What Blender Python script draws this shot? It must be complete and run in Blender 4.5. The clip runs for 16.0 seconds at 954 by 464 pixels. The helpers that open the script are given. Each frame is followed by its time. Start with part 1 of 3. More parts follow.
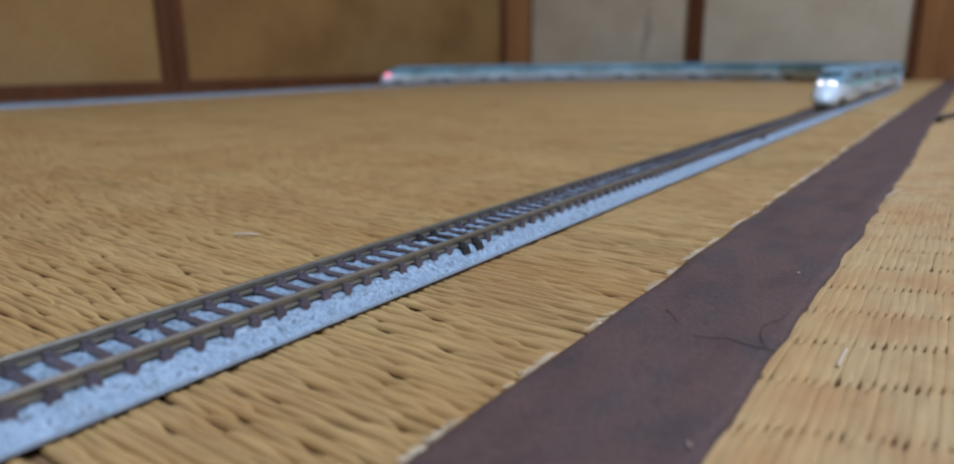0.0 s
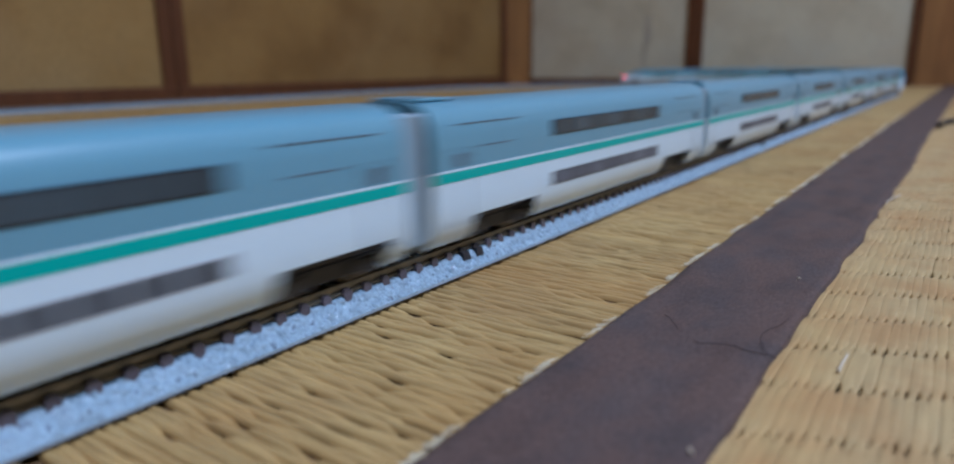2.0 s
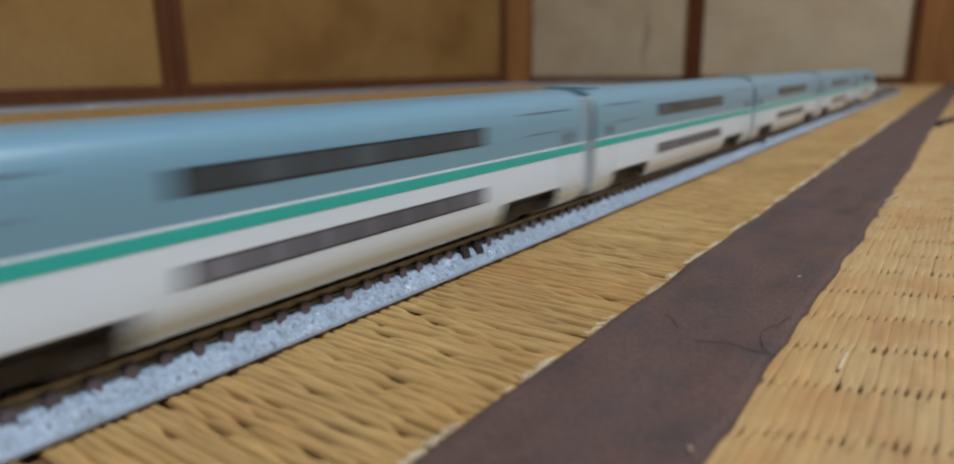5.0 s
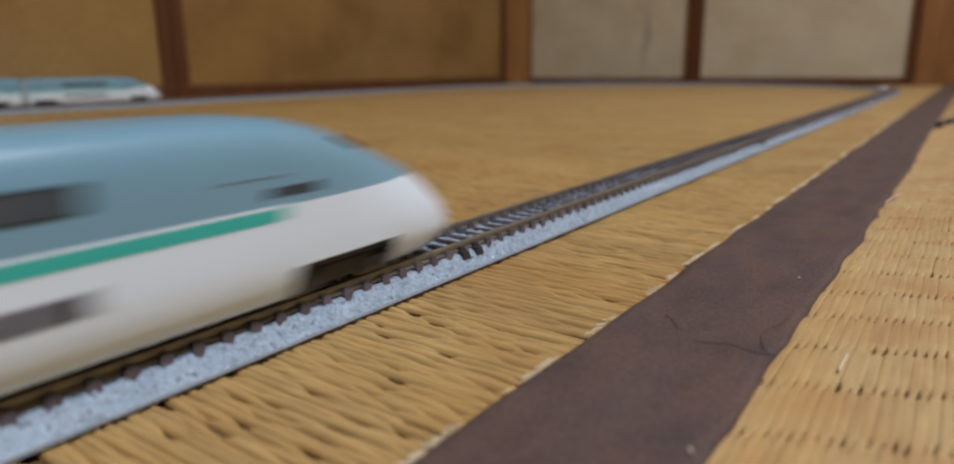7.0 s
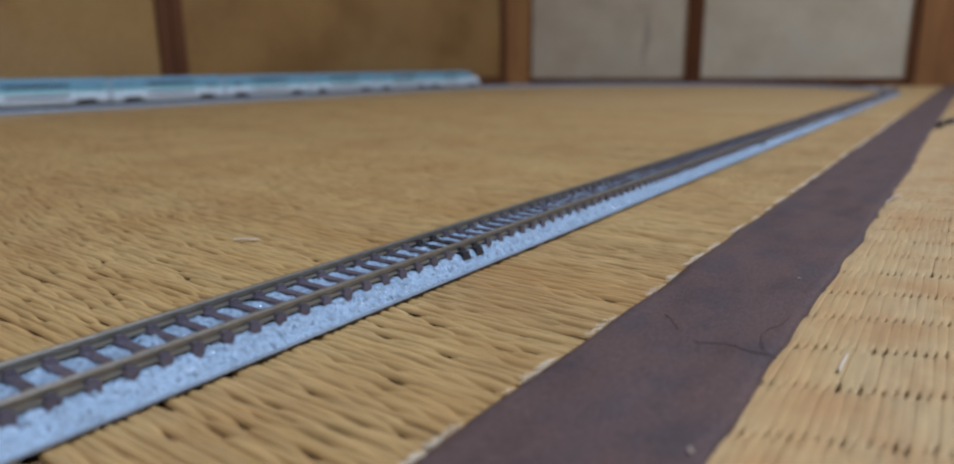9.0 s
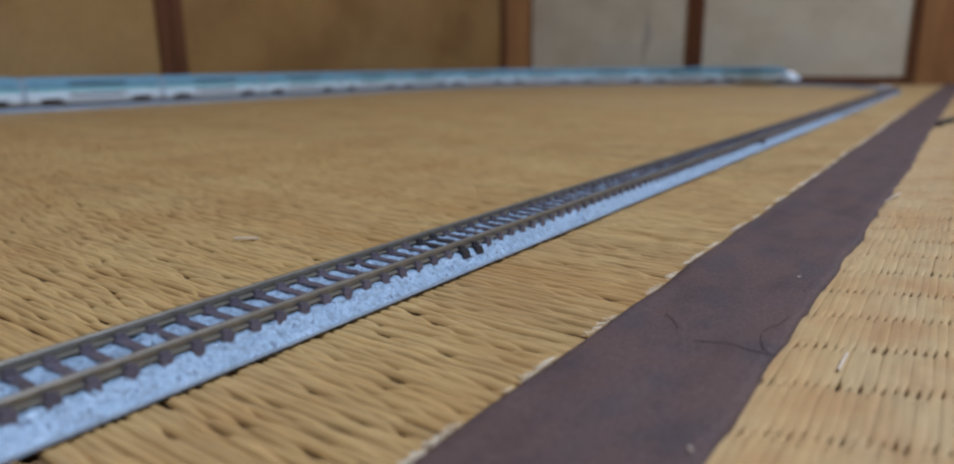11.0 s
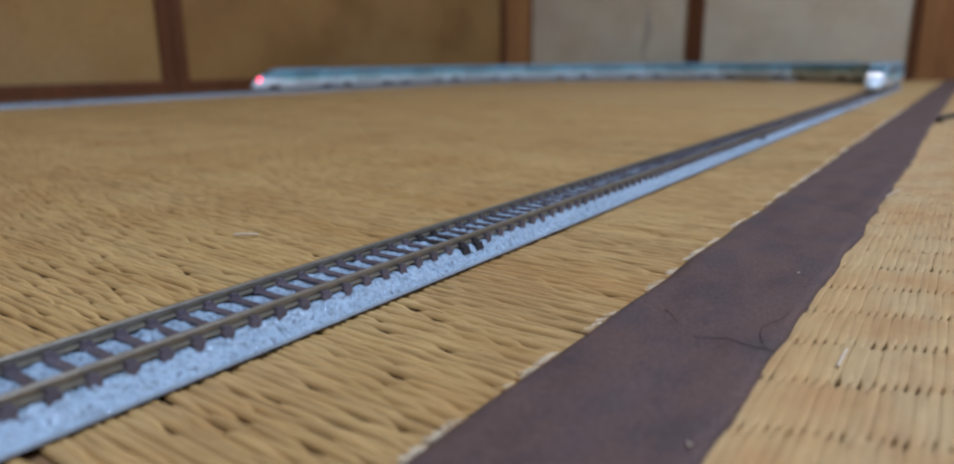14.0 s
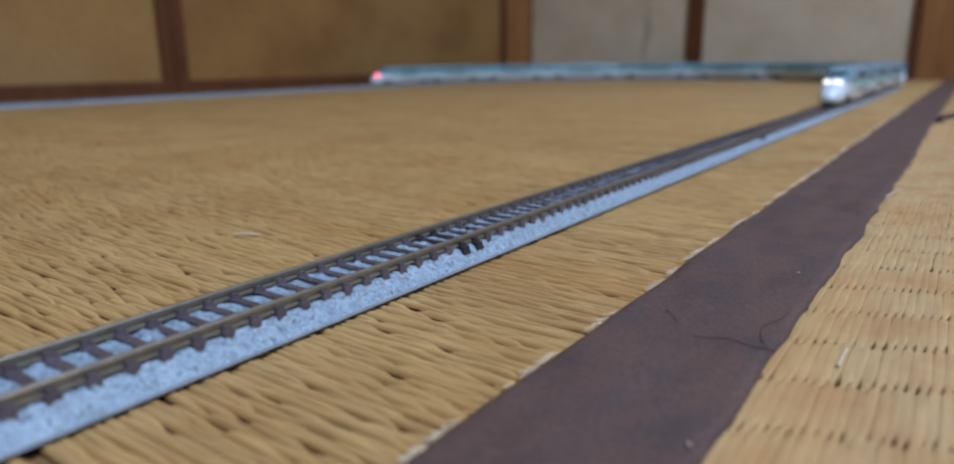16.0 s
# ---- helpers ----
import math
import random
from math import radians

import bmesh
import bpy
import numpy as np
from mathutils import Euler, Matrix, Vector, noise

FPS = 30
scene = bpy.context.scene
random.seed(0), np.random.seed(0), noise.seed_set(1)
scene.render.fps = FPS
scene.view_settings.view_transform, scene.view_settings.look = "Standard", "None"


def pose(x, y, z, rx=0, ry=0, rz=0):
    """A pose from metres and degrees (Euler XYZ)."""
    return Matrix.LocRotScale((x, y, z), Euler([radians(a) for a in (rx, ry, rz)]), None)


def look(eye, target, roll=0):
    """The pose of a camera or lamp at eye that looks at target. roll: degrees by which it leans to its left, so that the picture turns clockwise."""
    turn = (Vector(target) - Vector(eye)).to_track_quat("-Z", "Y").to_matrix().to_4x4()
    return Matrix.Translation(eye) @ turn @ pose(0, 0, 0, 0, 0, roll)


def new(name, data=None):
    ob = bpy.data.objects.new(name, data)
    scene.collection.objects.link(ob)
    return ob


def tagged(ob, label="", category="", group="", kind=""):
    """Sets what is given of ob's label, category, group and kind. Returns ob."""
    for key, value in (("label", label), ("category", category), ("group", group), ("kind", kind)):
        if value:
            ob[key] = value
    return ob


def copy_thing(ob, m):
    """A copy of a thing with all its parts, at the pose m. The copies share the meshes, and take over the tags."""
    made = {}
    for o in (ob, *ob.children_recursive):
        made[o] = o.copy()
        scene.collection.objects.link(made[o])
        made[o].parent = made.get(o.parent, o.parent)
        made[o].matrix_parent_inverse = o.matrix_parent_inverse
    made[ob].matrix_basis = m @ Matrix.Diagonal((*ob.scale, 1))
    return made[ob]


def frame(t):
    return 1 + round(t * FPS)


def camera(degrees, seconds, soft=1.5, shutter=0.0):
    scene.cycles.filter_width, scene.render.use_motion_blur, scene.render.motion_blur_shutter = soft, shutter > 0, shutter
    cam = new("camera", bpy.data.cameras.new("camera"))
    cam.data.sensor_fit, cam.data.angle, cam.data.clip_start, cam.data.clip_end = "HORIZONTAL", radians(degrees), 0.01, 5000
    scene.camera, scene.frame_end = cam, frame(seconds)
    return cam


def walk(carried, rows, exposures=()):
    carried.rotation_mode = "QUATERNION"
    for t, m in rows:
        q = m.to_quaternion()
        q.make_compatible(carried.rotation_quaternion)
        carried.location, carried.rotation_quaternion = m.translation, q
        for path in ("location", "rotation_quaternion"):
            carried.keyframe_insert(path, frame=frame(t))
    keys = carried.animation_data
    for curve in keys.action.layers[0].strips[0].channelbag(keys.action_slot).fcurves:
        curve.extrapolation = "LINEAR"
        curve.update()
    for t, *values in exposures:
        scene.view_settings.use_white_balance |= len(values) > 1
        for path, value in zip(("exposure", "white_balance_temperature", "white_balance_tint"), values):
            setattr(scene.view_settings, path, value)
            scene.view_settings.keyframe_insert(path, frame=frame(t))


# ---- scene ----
EYE = Vector((0.0, 0.0, 0.0401))


def aim(dip):
    """The camera's pose with its view tipped down by so many degrees from its rest."""
    yaw, tilt = 0.6221, 0.2360 + radians(dip)
    way = Vector((-math.sin(yaw) * math.cos(tilt), math.cos(yaw) * math.cos(tilt), -math.sin(tilt)))
    return look(EYE, EYE + way, -0.645)


cam = camera(69.97, 16.0, soft=2.2, shutter=0.55)
cam.data.dof.use_dof = True
cam.data.dof.focus_distance = 0.128
cam.data.dof.aperture_fstop = 13.8
walk(cam, [(0, aim(0.448)), (0.5, aim(0.224)), (1, aim(0.149)), (1.5, aim(0.100)), (2, aim(-0.015)), (2.5, aim(0.149)), (3, aim(0.125)), (3.5, aim(0.100)), (4.2, aim(0.100)), (6.3, aim(0.149)), (6.5, aim(0.149)), (7, aim(0.025)), (7.5, aim(0.030)), (8, aim(0.000)), (8.5, aim(-0.080)), (9, aim(0.000)), (9.2, aim(0.000)), (11.3, aim(0.140)), (12, aim(0.224)), (13, aim(0.234)), (13.5, aim(0.364)), (14, aim(0.438)), (16, aim(0.448))],
     exposures=[(0.0, 0.0, 6250, 13), (1.2, 0.0, 6100, 11), (1.8, -0.12, 5800, 10), (2.5, -0.07, 6150, 10), (3.0, -0.04, 6700, 11), (3.5, -0.04, 7000, 13), (4.2, -0.08, 7500, 13), (6.3, -0.08, 8000, 14), (7.0, -0.08, 8200, 16), (7.6, -0.05, 8200, 17), (8.0, 0.0, 6950, 15), (8.5, 0.0, 6400, 13), (9.2, 0.0, 6250, 13), (16.0, 0.0, 6250, 13)])

# ---- world and light ----
world = bpy.data.worlds.new("room_world")
scene.world = world
world.use_nodes = True
world.node_tree.nodes["Background"].inputs[0].default_value = (0.9, 0.95, 1.0, 1)
world.node_tree.nodes["Background"].inputs[1].default_value = 0.02

LAMP_AT = (0.88, 0.20, 1.95)
lamp_data = bpy.data.lights.new("ceiling_glow", "AREA")
lamp_data.shape, lamp_data.size, lamp_data.energy = "DISK", 0.42, 50
lamp_data.color = (0.80, 0.96, 1.28)
lamp_light = new("ceiling_glow", lamp_data)
lamp_light.location = (LAMP_AT[0], LAMP_AT[1], LAMP_AT[2] - 0.01)


# ---- materials ----
def mat(name, colour, rough=0.5, metal=0.0, vary=0.12, scale=40.0, fine=400.0, bump=0.0, bump_scale=300.0,
        stretch=(1, 1, 1), island=0.0, objvary=0.0, second=None, mix_lo=0.45, mix_hi=0.65, spec=0.5, blotch=None, bstretch=(1, 1, 1)):
    m = bpy.data.materials.new(name)
    m.use_nodes = True
    nt = m.node_tree
    b = nt.nodes["Principled BSDF"]
    L = nt.links.new

    def nd(kind, **kw):
        n = nt.nodes.new(kind)
        for k, v in kw.items():
            n.inputs[k].default_value = v
        return n
    co = nt.nodes.new("ShaderNodeTexCoord")
    mp = nd("ShaderNodeMapping", Scale=stretch)
    L(co.outputs["Object"], mp.inputs["Vector"])
    n1 = nd("ShaderNodeTexNoise", Scale=scale, Detail=4.0)
    n2 = nd("ShaderNodeTexNoise", Scale=fine, Detail=3.0)
    L(mp.outputs[0], n1.inputs["Vector"])
    L(mp.outputs[0], n2.inputs["Vector"])
    col = nt.nodes.new("ShaderNodeRGB")
    col.outputs[0].default_value = (*colour, 1)
    out = col.outputs[0]
    if second:
        ramp = nd("ShaderNodeMapRange")
        ramp.inputs[1].default_value, ramp.inputs[2].default_value = mix_lo, mix_hi
        L(n1.outputs[0], ramp.inputs[0])
        mx = nt.nodes.new("ShaderNodeMix")
        mx.data_type = "RGBA"
        L(ramp.outputs[0], mx.inputs[0])
        L(out, mx.inputs[6])
        mx.inputs[7].default_value = (*second, 1)
        out = mx.outputs[2]
    if blotch:
        # broad stains: colour, size and strength
        tint, size, amount = blotch
        mb = nd("ShaderNodeMapping", Scale=bstretch, Location=(3.7, 1.9, 5.3))
        L(co.outputs["Object"], mb.inputs["Vector"])
        n4 = nd("ShaderNodeTexNoise", Scale=size, Detail=5.0, Roughness=0.62)
        L(mb.outputs[0], n4.inputs["Vector"])
        r4 = nd("ShaderNodeMapRange")
        for i, v in ((1, 0.42), (2, 0.64), (3, 0.0), (4, amount)):
            r4.inputs[i].default_value = v
        L(n4.outputs[0], r4.inputs[0])
        mx4 = nt.nodes.new("ShaderNodeMix")
        mx4.data_type = "RGBA"
        L(r4.outputs[0], mx4.inputs[0])
        L(out, mx4.inputs[6])
        mx4.inputs[7].default_value = (*tint, 1)
        out = mx4.outputs[2]
    add = nt.nodes.new("ShaderNodeMath")
    add.operation = "ADD"
    L(n1.outputs[0], add.inputs[0])
    L(n2.outputs[0], add.inputs[1])
    rng = nd("ShaderNodeMapRange")
    for i, v in ((1, 0.6), (2, 1.4), (3, 1 - vary), (4, 1 + vary)):
        rng.inputs[i].default_value = v
    L(add.outputs[0], rng.inputs[0])
    val = rng.outputs[0]
    for amount, node, sock in ((island, "ShaderNodeNewGeometry", "Random Per Island"), (objvary, "ShaderNodeObjectInfo", "Random")):
        if amount:
            g = nt.nodes.new(node)
            r2 = nd("ShaderNodeMapRange")
            r2.inputs[3].default_value, r2.inputs[4].default_value = 1 - amount, 1 + amount
            L(g.outputs[sock], r2.inputs[0])
            mul = nt.nodes.new("ShaderNodeMath")
            mul.operation = "MULTIPLY"
            L(val, mul.inputs[0])
            L(r2.outputs[0], mul.inputs[1])
            val = mul.outputs[0]
    hsv = nt.nodes.new("ShaderNodeHueSaturation")
    L(out, hsv.inputs["Color"])
    L(val, hsv.inputs["Value"])
    L(hsv.outputs[0], b.inputs["Base Color"])
    b.inputs["Roughness"].default_value = rough
    b.inputs["Metallic"].default_value = metal
    b.inputs["Specular IOR Level"].default_value = spec
    if bump:
        n3 = nd("ShaderNodeTexNoise", Scale=bump_scale, Detail=5.0)
        L(mp.outputs[0], n3.inputs["Vector"])
        bp = nd("ShaderNodeBump", Strength=1.0, Distance=bump)
        L(n3.outputs[0], bp.inputs["Height"])
        L(bp.outputs[0], b.inputs["Normal"])
    return m


def glow(name, colour, strength):
    m = bpy.data.materials.new(name)
    m.use_nodes = True
    b = m.node_tree.nodes["Principled BSDF"]
    b.inputs["Base Color"].default_value = (*colour, 1)
    b.inputs["Emission Color"].default_value = (*colour, 1)
    b.inputs["Emission Strength"].default_value = strength
    return m


RUSH = mat("rush_strand", (0.465, 0.308, 0.122), 0.5, vary=0.3, scale=60, fine=900, bump=0.00010, bump_scale=1500, stretch=(0.10, 1, 1), island=0.08, objvary=0.04, second=(0.365, 0.228, 0.083), spec=0.4, blotch=((0.33, 0.172, 0.058), 26, 0.5))
RUSH_Y = mat("rush_strand_across", (0.48, 0.335, 0.16), 0.5, vary=0.2, scale=60, fine=900, bump=0.00005, bump_scale=1500, stretch=(1, 0.10, 1), island=0.05, objvary=0.04, second=(0.43, 0.285, 0.122), spec=0.35, blotch=((0.40, 0.215, 0.085), 60, 0.7))
RUSH_FAR = mat("rush_sheet", (0.42, 0.275, 0.115), 0.55, vary=0.22, scale=45, fine=260, bump=0.0006, bump_scale=260, stretch=(0.15, 1, 1), second=(0.35, 0.23, 0.093), spec=0.3, blotch=((0.36, 0.19, 0.07), 14, 0.5))
# underlay in a rush tone darkened to stand for shade between the stems
RUSH_UNDER_SHADE = mat("rush_underlay_shaded", (0.20, 0.108, 0.042), 0.8, vary=0.3, scale=80, fine=600, stretch=(0.2, 1, 1))
CLOTH = mat("border_cloth", (0.113, 0.069, 0.057), 0.7, vary=0.42, scale=150, fine=2600, bump=0.00018, bump_scale=2200, stretch=(1, 0.3, 1), second=(0.093, 0.059, 0.050), spec=0.25, blotch=((0.062, 0.050, 0.050), 120, 0.65), bstretch=(1, 0.55, 1))
FIBRE = mat("dark_fibre", (0.045, 0.026, 0.024), 0.6)
FRAY = mat("pale_fibre_ends", (0.90, 0.80, 0.60), 0.7, vary=0.15)
LINT = mat("pale_lint", (0.60, 0.50, 0.37), 0.8)
BALLAST = mat("ballast_plastic", (0.30, 0.41, 0.505), 0.12, vary=0.35, scale=900, fine=2400, bump=0.0013, bump_scale=700, second=(0.13, 0.17, 0.22), mix_lo=0.61, mix_hi=0.68, spec=0.8)
ROADBED_EDGE = mat("roadbed_edge_plastic", (0.31, 0.385, 0.46), 0.42, vary=0.2, scale=300, fine=1500)
SLEEPER = mat("sleeper_plastic", (0.092, 0.078, 0.092), 0.17, vary=0.25, scale=300, fine=2000, objvary=0.2, bump=0.0002, bump_scale=900)
SLEEPER_DARK = mat("joint_sleeper_plastic", (0.022, 0.02, 0.024), 0.5)
RAIL = mat("nickel_rail", (0.25, 0.228, 0.18), 0.48, metal=0.7, vary=0.2, scale=120, fine=900)
WHITE_PAINT = mat("white_body_paint", (0.66, 0.79, 0.87), 0.26, vary=0.03, scale=60, fine=700)
BLUE_PAINT = mat("sky_grey_body_paint", (0.135, 0.310, 0.405), 0.30, vary=0.04, scale=60, fine=700)
for paint in (WHITE_PAINT, BLUE_PAINT):
    paint.node_tree.nodes["Principled BSDF"].inputs["Coat Weight"].default_value = 0.5
    paint.node_tree.nodes["Principled BSDF"].inputs["Coat Roughness"].default_value = 0.36
GREEN_PAINT = mat("green_stripe_paint", (0.0, 0.42, 0.375), 0.4, vary=0.04)
WIN_FRAME = mat("dark_window_band", (0.022, 0.024, 0.028), 0.4, spec=0.25, vary=0.1)
WIN_PANE = mat("smoked_window_pane", (0.060, 0.085, 0.102), 0.22, spec=0.35, vary=0.1, objvary=0.35)
WIN_PALE = mat("pale_window_pane", (0.15, 0.185, 0.21), 0.3, vary=0.1, objvary=0.25, spec=0.25)
WIN_LOW = mat("lower_window_pane", (0.155, 0.160, 0.185), 0.25, spec=0.35, vary=0.1, objvary=0.25)
WIN_SILL = mat("grey_window_surround", (0.40, 0.43, 0.47), 0.4, vary=0.08)
SEAM = mat("panel_seam", (0.10, 0.13, 0.16), 0.5)
BOGIE = mat("bogie_plastic", (0.03, 0.028, 0.027), 0.55, vary=0.3, scale=300, fine=2000)
WHEEL = mat("wheel_metal", (0.25, 0.22, 0.18), 0.35, metal=0.9)
BELLOWS = mat("gangway_grey", (0.27, 0.35, 0.41), 0.6, vary=0.1)
CAB_GLASS = mat("cab_glass", (0.006, 0.007, 0.009), 0.2, spec=0.2)
HEADLIGHT = glow("headlight_glow", (1.0, 0.86, 0.76), 3.6)
TAILLIGHT = glow("taillight_glow", (1.0, 0.025, 0.085), 8.0)
FRAME_WOOD = mat("dark_lacquered_wood", (0.105, 0.038, 0.014), 0.6, vary=0.25, scale=30, fine=200, stretch=(1, 1, 0.15), spec=0.25)
POST_WOOD = mat("brown_post_wood", (0.32, 0.150, 0.052), 0.62, vary=0.28, scale=25, fine=160, stretch=(1, 1, 0.12), second=(0.225, 0.10, 0.034), spec=0.22, blotch=((0.15, 0.07, 0.026), 11, 0.5), bstretch=(1, 1, 0.3))
PAPER_GOLD = mat("golden_tan_paper", (0.325, 0.193, 0.064), 0.5, vary=0.25, scale=5, fine=260, bump=0.0003, bump_scale=400, second=(0.225, 0.122, 0.036), blotch=((0.33, 0.225, 0.10), 3.2, 0.6), spec=0.35)
# darker, redder tone for the door panel nearest the corner
PAPER_BROWN = mat("darker_tan_paper", (0.295, 0.165, 0.052), 0.5, vary=0.25, scale=5, fine=260, bump=0.0003, bump_scale=400, second=(0.175, 0.090, 0.027), mix_lo=0.40, mix_hi=0.62, blotch=((0.32, 0.20, 0.08), 3.0, 0.5), spec=0.3)
PAPER_GREY = mat("grey_beige_paper", (0.55, 0.49, 0.35), 0.75, vary=0.18, scale=9, fine=260, bump=0.0003, bump_scale=400, second=(0.46, 0.42, 0.315), blotch=((0.42, 0.35, 0.24), 12, 0.6), spec=0.3)
STAIN = mat("mildew_stain", (0.375, 0.325, 0.25), 0.8, vary=0.3, scale=120, fine=500)
PLASTER = mat("plain_plaster", (0.52, 0.46, 0.36), 0.85, vary=0.08, scale=6, fine=120, bump=0.0004, bump_scale=200)
CEILING_WOOD = mat("ceiling_board", (0.62, 0.55, 0.45), 0.6, vary=0.15, scale=8, fine=80, stretch=(0.1, 1, 1))
LAMP_SHADE = glow("lamp_diffuser", (0.93, 0.97, 1.0), 3.0)
CORD = mat("black_cord", (0.012, 0.010, 0.012), 0.45)


# ---- mesh helpers ----
def obj(name, bm, material, parent=None, label=""):
    me = bpy.data.meshes.new(name)
    bm.to_mesh(me)
    bm.free()
    for m in (material if isinstance(material, (list, tuple)) else [material]):
        me.materials.append(m)
    ob = new(name, me)
    if parent:
        ob.parent = parent
    if label:
        tagged(ob, label)
    return ob


part = obj


def share(name, mesh, parent, loc=(0, 0, 0), rz=0.0):
    ob = new(name, mesh)
    ob.parent = parent
    ob.location = loc
    ob.rotation_euler = (0, 0, rz)
    return ob


def box(x0, x1, y0, y1, z0, z1, bevel=0.0, bm=None):
    bm = bm or bmesh.new()
    geo = bmesh.ops.create_cube(bm, size=1.0)
    for v in geo["verts"]:
        v.co = Vector(((x0 + x1) / 2 + v.co.x * (x1 - x0), (y0 + y1) / 2 + v.co.y * (y1 - y0), (z0 + z1) / 2 + v.co.z * (z1 - z0)))
    if bevel:
        es = list({e for v in geo["verts"] for e in v.link_edges})
        bmesh.ops.bevel(bm, geom=es, offset=bevel, segments=2, affect="EDGES", profile=0.5)
    return bm


def mesh_from(name, verts, faces, material, parent=None, smooth=False):
    me = bpy.data.meshes.new(name)
    me.from_pydata([tuple(v) for v in verts], [], faces)
    me.materials.append(material)
    if smooth:
        me.shade_smooth()
    ob = new(name, me)
    if parent:
        ob.parent = parent
    return ob


def empty(name, at=(0, 0, 0)):
    e = new(name)
    e.location = at
    e.empty_display_size = 0.01
    return e


# ---- the plan of the loop ----
RAIL_Z = 0.0058
XC, RR, F, B = -0.0867, 0.384, 1.0575, 0.1230
SLANT = 0.075
SA, CA = SLANT / math.hypot(1, SLANT), 1 / math.hypot(1, SLANT)
XM = XC - RR
ARC = math.pi * RR
FAR_LEN = (F + B) / CA
RB = RR - SLANT * (F + B) / 2
ARC_B = math.pi * RB
LOOP = (F + B) + ARC + FAR_LEN + ARC_B


def track_point(u):
    """Place on the loop at arc length u, counted against the travel from beside the camera."""
    u = (u + B) % LOOP - B
    if u <= F:
        return XC, u
    u -= F
    if u <= ARC:
        a = u / RR
        return XM + RR * math.cos(a), F + RR * math.sin(a)
    u -= ARC
    if u <= FAR_LEN:
        return XM - RR + SA * u, F - CA * u
    a = math.pi + (u - FAR_LEN) / RB
    return XC - RB + RB * math.cos(a), -B + RB * math.sin(a)


# ---- room ----
WEST, NORTH, EAST, SOUTH, TOP = -0.91, 1.50, 2.72, -2.10, 2.42
MAT_E = -0.0173
BORDER_W = -0.0427
STRAND = (-0.72, BORDER_W + 0.003, 0.012, 0.62)


def structure(ob, label, category):
    return tagged(ob, label, category, kind="structure")


floor = structure(obj("floor", box(WEST - 0.2, EAST + 0.2, SOUTH - 0.2, NORTH + 0.2, -0.12, -0.055), POST_WOOD), "wooden boards under the straw mats", "floor")


def sheet_with_recess(x0, x1, y0, y1, r, depth, thick):
    bm = bmesh.new()
    xs, ys = [x0, r[0], r[1], x1], [y0, r[2], r[3], y1]
    top = [[bm.verts.new((x, y, -0.0001)) for x in xs] for y in ys]
    for j in range(3):
        for i in range(3):
            if (i, j) != (1, 1):
                bm.faces.new((top[j][i], top[j][i + 1], top[j + 1][i + 1], top[j + 1][i]))
    # recess under the stems, its colour carrying the shade of the gaps
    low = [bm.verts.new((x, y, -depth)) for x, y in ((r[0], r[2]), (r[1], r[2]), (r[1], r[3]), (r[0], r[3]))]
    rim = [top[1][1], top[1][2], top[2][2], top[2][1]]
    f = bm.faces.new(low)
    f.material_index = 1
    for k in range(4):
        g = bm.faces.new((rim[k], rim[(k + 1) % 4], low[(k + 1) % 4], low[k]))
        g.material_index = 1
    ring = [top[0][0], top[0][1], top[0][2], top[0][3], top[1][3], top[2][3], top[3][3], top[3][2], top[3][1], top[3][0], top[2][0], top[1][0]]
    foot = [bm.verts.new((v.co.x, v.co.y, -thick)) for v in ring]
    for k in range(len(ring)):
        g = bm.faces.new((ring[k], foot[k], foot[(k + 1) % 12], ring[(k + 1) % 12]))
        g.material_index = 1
    bmesh.ops.recalc_face_normals(bm, faces=bm.faces)
    return bm


